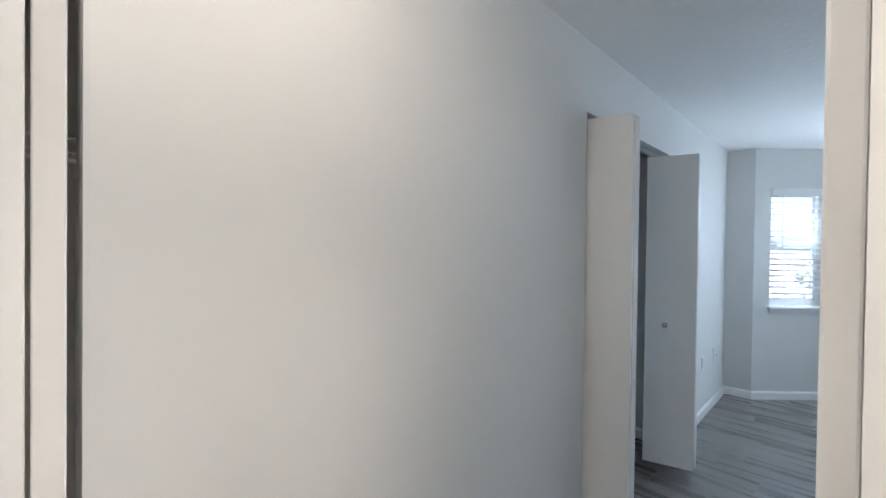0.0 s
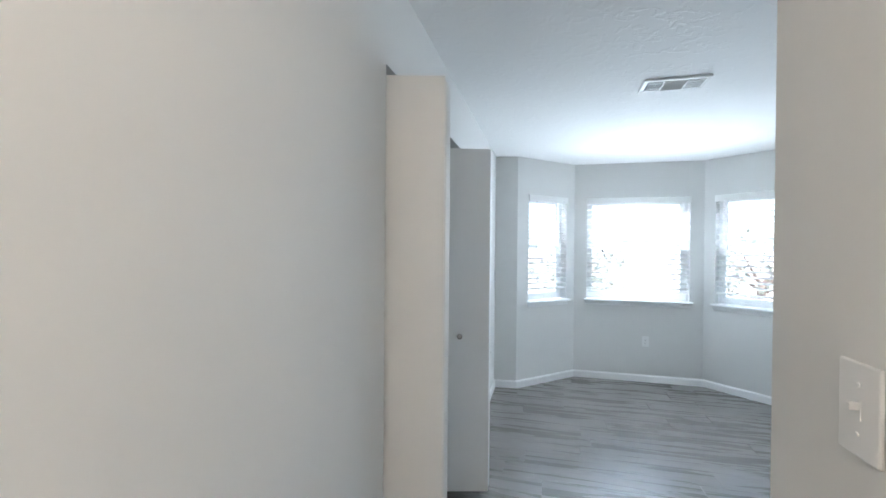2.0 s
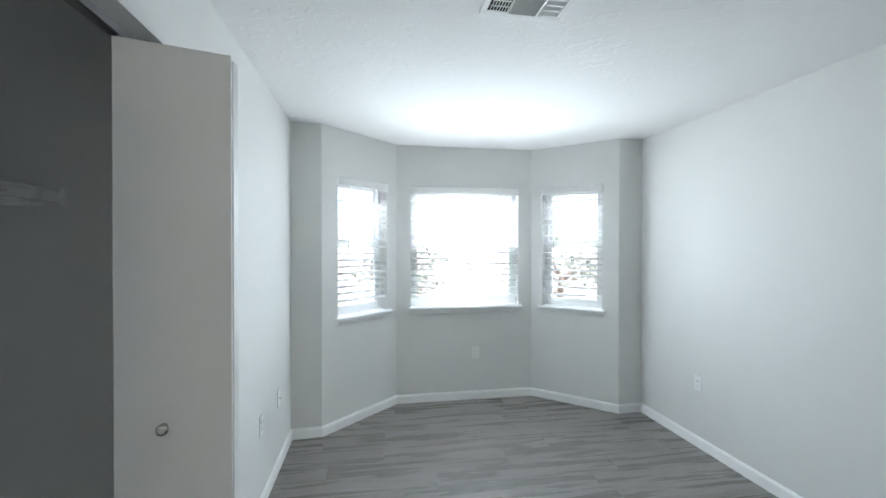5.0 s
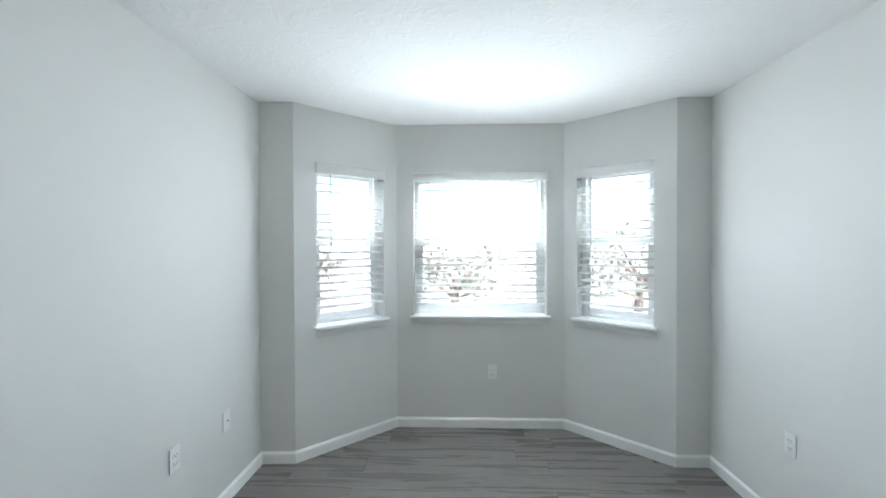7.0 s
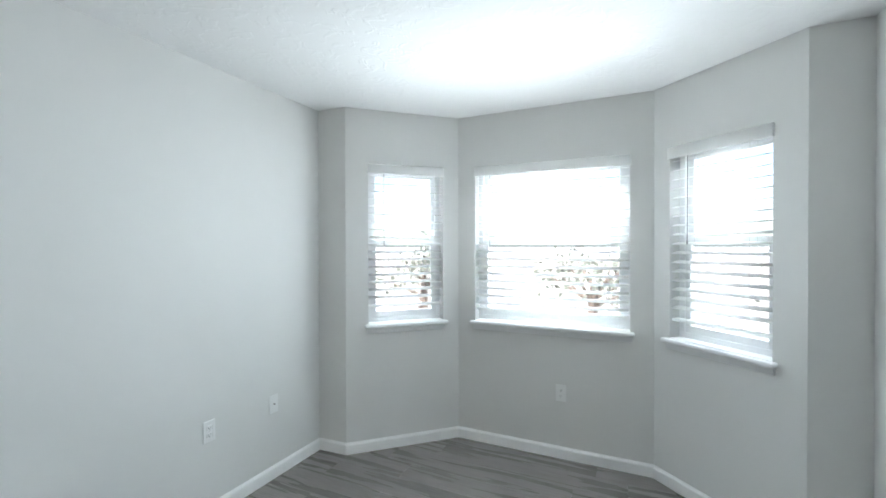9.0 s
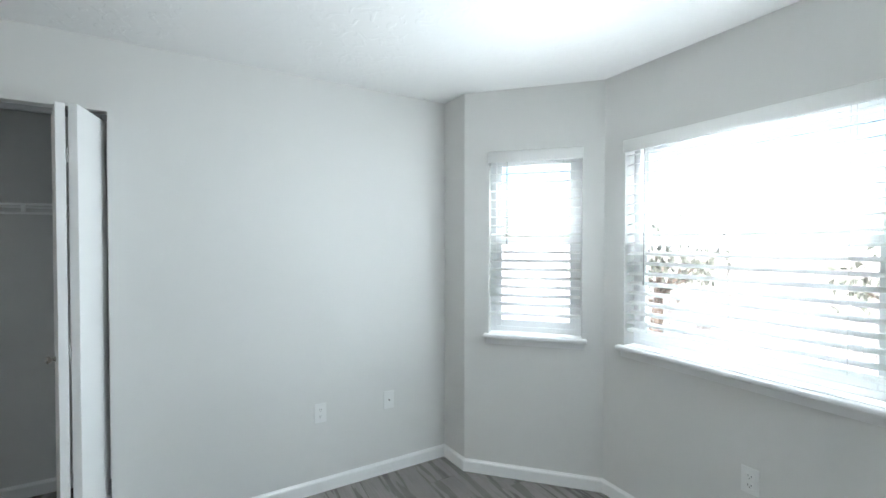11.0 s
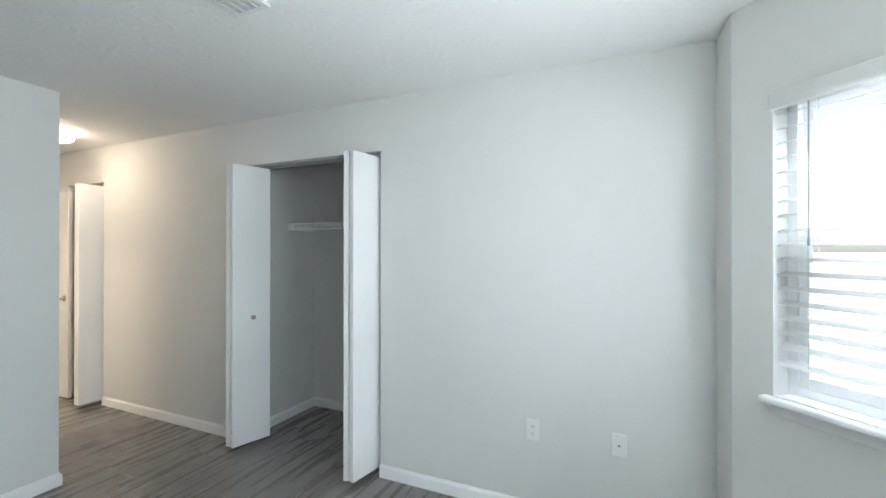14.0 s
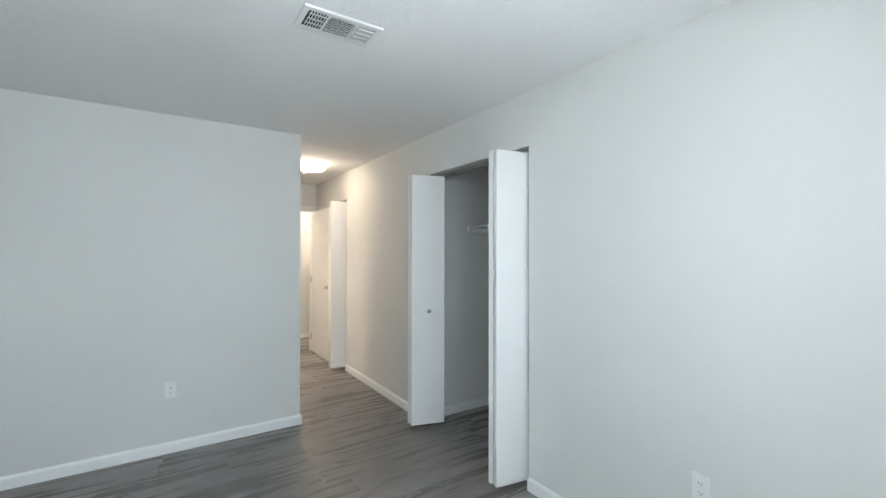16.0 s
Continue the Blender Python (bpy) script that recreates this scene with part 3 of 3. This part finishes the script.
# ---- outlets and switch ----
def plate(m, kind, label):
    """A wall plate in local x across, z up, facing +y."""
    ob = thing("wall_switch" if kind == "toggle" else "wall_outlet", m, label, "light switch" if kind == "toggle" else "outlet", "wall plates")
    bm = bmesh.new()
    cube(bm, -0.035, 0.0005, -0.0575, 0.035, 0.006, 0.0575, 0.0025)
    part("cover_plate", bm, PLATE, ob)
    for z in (-0.03, 0.03) if kind == "toggle" else ((-0.047, 0.047) if kind != "duplex" else (0.0,)):
        bm = bmesh.new()
        lathe(bm, [(0.003, 0), (0.003, 0.001), (0.002, 0.0016)], 10, Matrix.Translation((0, 0.006, z)) @ Matrix.Rotation(-math.pi / 2, 4, "X"))
        part("screw", bm, PLATE, ob)
    if kind == "duplex":
        for z in (-0.0195, 0.0195):
            bm = bmesh.new()
            cube(bm, -0.0165, 0.005, z - 0.014, 0.0165, 0.0078, z + 0.014, 0.003)
            face = part("receptacle", bm, PLATE, ob)
            bm = bmesh.new()
            for x in (-0.0065, 0.0065):
                cube(bm, x - 0.0012, 0.0078, z - 0.002, x + 0.0012, 0.0081, z + 0.006)
            rod(bm, (0, 0.0078, z - 0.008), (0, 0.0081, z - 0.008), 0.0025, 8)
            part("slots", bm, DARK, face)
    elif kind == "coax":
        bm = bmesh.new()
        rod(bm, (0, 0.006, 0), (0, 0.016, 0), 0.0048, 12)
        jack = part("coax_jack", bm, NICKEL, ob, "small metal coax connector")
        bm = bmesh.new()
        rod(bm, (0, 0.016, 0), (0, 0.0164, 0), 0.0034, 10)
        part("socket", bm, DARK, jack)
    else:
        bm = bmesh.new()
        cube(bm, -0.005, 0.006, -0.012, 0.005, 0.0068, 0.012)
        cube(bm, -0.004, 0.006, 0.0, 0.004, 0.017, 0.009, 0.0015)
        part("toggle", bm, PLATE, ob, "white toggle lever")


WEST_F, EAST_F = -90, 90
plate(pose(0, 4.545, 0.472, 0, 0, WEST_F), "duplex", "white duplex outlet low on the grey bedroom wall")
plate(pose(0, 4.98, 0.470, 0, 0, WEST_F), "coax", "white cable plate with a metal jack on the wall")
plate(pose(1.605, 6.0055, 0.450, 0, 0, 180.3), "duplex", "white duplex outlet below the middle bay window")
plate(pose(EAST, 4.79, 0.472, 0, 0, EAST_F), "duplex", "white duplex outlet low on the plain bedroom wall")
plate(pose(1.815, SOUTH, 0.450), "duplex", "white duplex outlet low on the wall beside the hall")
plate(pose(HALL_E, 1.585, 1.30, 0, 0, EAST_F), "toggle", "white toggle light switch on the hall wall")


# ---- outdoors ----
bm = bmesh.new()
cube(bm, -400, -400, -0.60, 400, 400, -0.35)
tagged(part("ground", bm, GRASS), "pale sunlit concrete yard outside the bay window", "ground", kind="structure")


def fence(y, x0, x1):
    ob = thing("wooden_fence", pose(x0, y, -0.35), "weathered cedar picket fence across the yard", "fence")
    bm = bmesh.new()
    cube(bm, 0, 0, 0, 0.14, 0.018, 1.55, 0.003)
    me = mesh_of("picket", bm, FENCE)
    for k in range(int((x1 - x0) / 0.152)):
        p = new("picket", me)
        p.parent = ob
        p.matrix_local = pose(k * 0.152, 0, random.uniform(-0.01, 0.01))
    for z in (0.3, 1.2):
        bm = bmesh.new()
        cube(bm, 0, 0.019, z, x1 - x0, 0.057, z + 0.09)
        part("rail", bm, FENCE, ob)


fence(13.0, -9.0, 13.0)


def tree(x, y, h, spread, seed, label):
    rnd = random.Random(seed)
    ob = thing("tree", pose(x, y, -0.35), label, "tree", "garden trees")
    bm = bmesh.new()
    rod(bm, (0, 0, 0), (0.05, 0.03, h * 0.55), 0.13, 10, 0.07)
    tips = []
    for k in range(9):
        a, up = k * 2.4 + rnd.uniform(-0.4, 0.4), rnd.uniform(0.3, 0.54) * h
        tip = (math.cos(a) * spread * rnd.uniform(0.4, 0.8), math.sin(a) * spread * rnd.uniform(0.4, 0.8), up + rnd.uniform(0.1, 0.4) * h)
        rod(bm, (0.03, 0.02, up), tip, 0.045, 6, 0.012)
        tips.append(Vector(tip))
    part("trunk", bm, BARK, ob)
    verts, faces = [], []
    for tip in tips:
        for _ in range(55):
            c = tip + Vector((rnd.gauss(0, 0.33), rnd.gauss(0, 0.33), rnd.gauss(0, 0.26))) * spread * 0.6
            e = Euler((rnd.uniform(0, 6), rnd.uniform(0, 6), rnd.uniform(0, 6))).to_matrix()
            s = rnd.uniform(0.05, 0.10)
            i = len(verts)
            verts += [c + e @ Vector(p) * s for p in ((-1, 0, 0), (0, -0.5, 0.1), (1, 0, 0), (0, 0.5, 0.1))]
            faces.append((i, i + 1, i + 2, i + 3))
    me = bpy.data.meshes.new("crown")
    me.from_pydata(verts, [], faces)
    me.materials.append(LEAF)
    crown = new("crown", me)
    crown.parent = ob


tree(-2.6, 11.8, 1.9, 1.2, 3, "leafy green garden tree beyond the yard")
tree(5.2, 11.8, 2.0, 1.3, 8, "leafy green garden tree beyond the yard")

tree(1.2, 12.0, 1.9, 1.2, 5, "low leafy green garden tree before the fence")

# unseen roof added over the house, so no sun falls on the ceiling slab
bm = bmesh.new()
cube(bm, -1.9, -2.4, HEIGHT + 0.14, 3.6, 6.5, HEIGHT + 0.22)
tagged(part("roof", bm, ROOF), "unseen dark shingled flat roof, added above the rooms to block sun", "roof", kind="structure")


# ---- floor and its planks ----
bm = bmesh.new()
cube(bm, -1.3, -1.95, -0.06, 3.12, 6.15, -0.010)
floor = tagged(part("floor", bm, SUBFLOOR), "grey-brown wood-look vinyl plank floor", "floor", kind="structure")


def spans(y):
    """Where the floor lies along x at y."""
    if y > 5.45:
        k = min(1.0, (y - 5.43) / 0.575)
        return [(0.24 + 0.60 * k - 0.05, 2.77 - 0.59 * k + 0.05)]
    out = [(-0.02, EAST + 0.02)] if y > SOUTH - 0.09 else [(-0.02, HALL_E + 0.02)]
    if 2.28 < y < 3.80:
        out = [(-0.83, EAST + 0.02)]
    if -0.24 < y < 0.56:
        out = [(-0.73, 2.12)]
    elif END < y < SOUTH - 0.09:
        out = [(-0.02, HALL_E + 0.02)] + ([(HALL_E + 0.09, 2.12)] if -0.4 < y < 1.6 else [])
    if y < END:
        out = [(-1.22, 1.62)]
    return out


PLANK_MESH = {}


def plank_mesh(length, width):
    key = (round(length, 2), round(width, 3))
    if key not in PLANK_MESH:
        bm = bmesh.new()
        l, w, c = key[0] / 2 - 0.0004, key[1] / 2 - 0.0003, 0.0007
        lo = [bm.verts.new(v) for v in ((-l, -w, -0.009), (l, -w, -0.009), (l, w, -0.009), (-l, w, -0.009))]
        md = [bm.verts.new(v) for v in ((-l, -w, -c), (l, -w, -c), (l, w, -c), (-l, w, -c))]
        hi = [bm.verts.new(v) for v in ((-l + c, -w + c, 0), (l - c, -w + c, 0), (l - c, w - c, 0), (-l + c, w - c, 0))]
        for a, b in ((lo, md), (md, hi)):
            for i in range(4):
                bm.faces.new((a[i], a[(i + 1) % 4], b[(i + 1) % 4], b[i]))
        bm.faces.new(hi)
        PLANK_MESH[key] = mesh_of("plank", bm, PLANK)
    return PLANK_MESH[key]


rnd = random.Random(11)
WIDTH, LENGTH = 0.178, 1.22
row = 0
y = -1.80
while y < 6.0:
    for x0, x1 in spans(y + WIDTH / 2):
        x = x0 - rnd.uniform(0.1, 1.1)
        while x < x1:
            a, b = max(x, x0), min(x + LENGTH, x1)
            if b - a > 0.03:
                p = new("plank", plank_mesh(b - a, WIDTH))
                p.parent = floor
                p.matrix_local = pose((a + b) / 2, y + WIDTH / 2, 0)
            x += LENGTH
    y += WIDTH
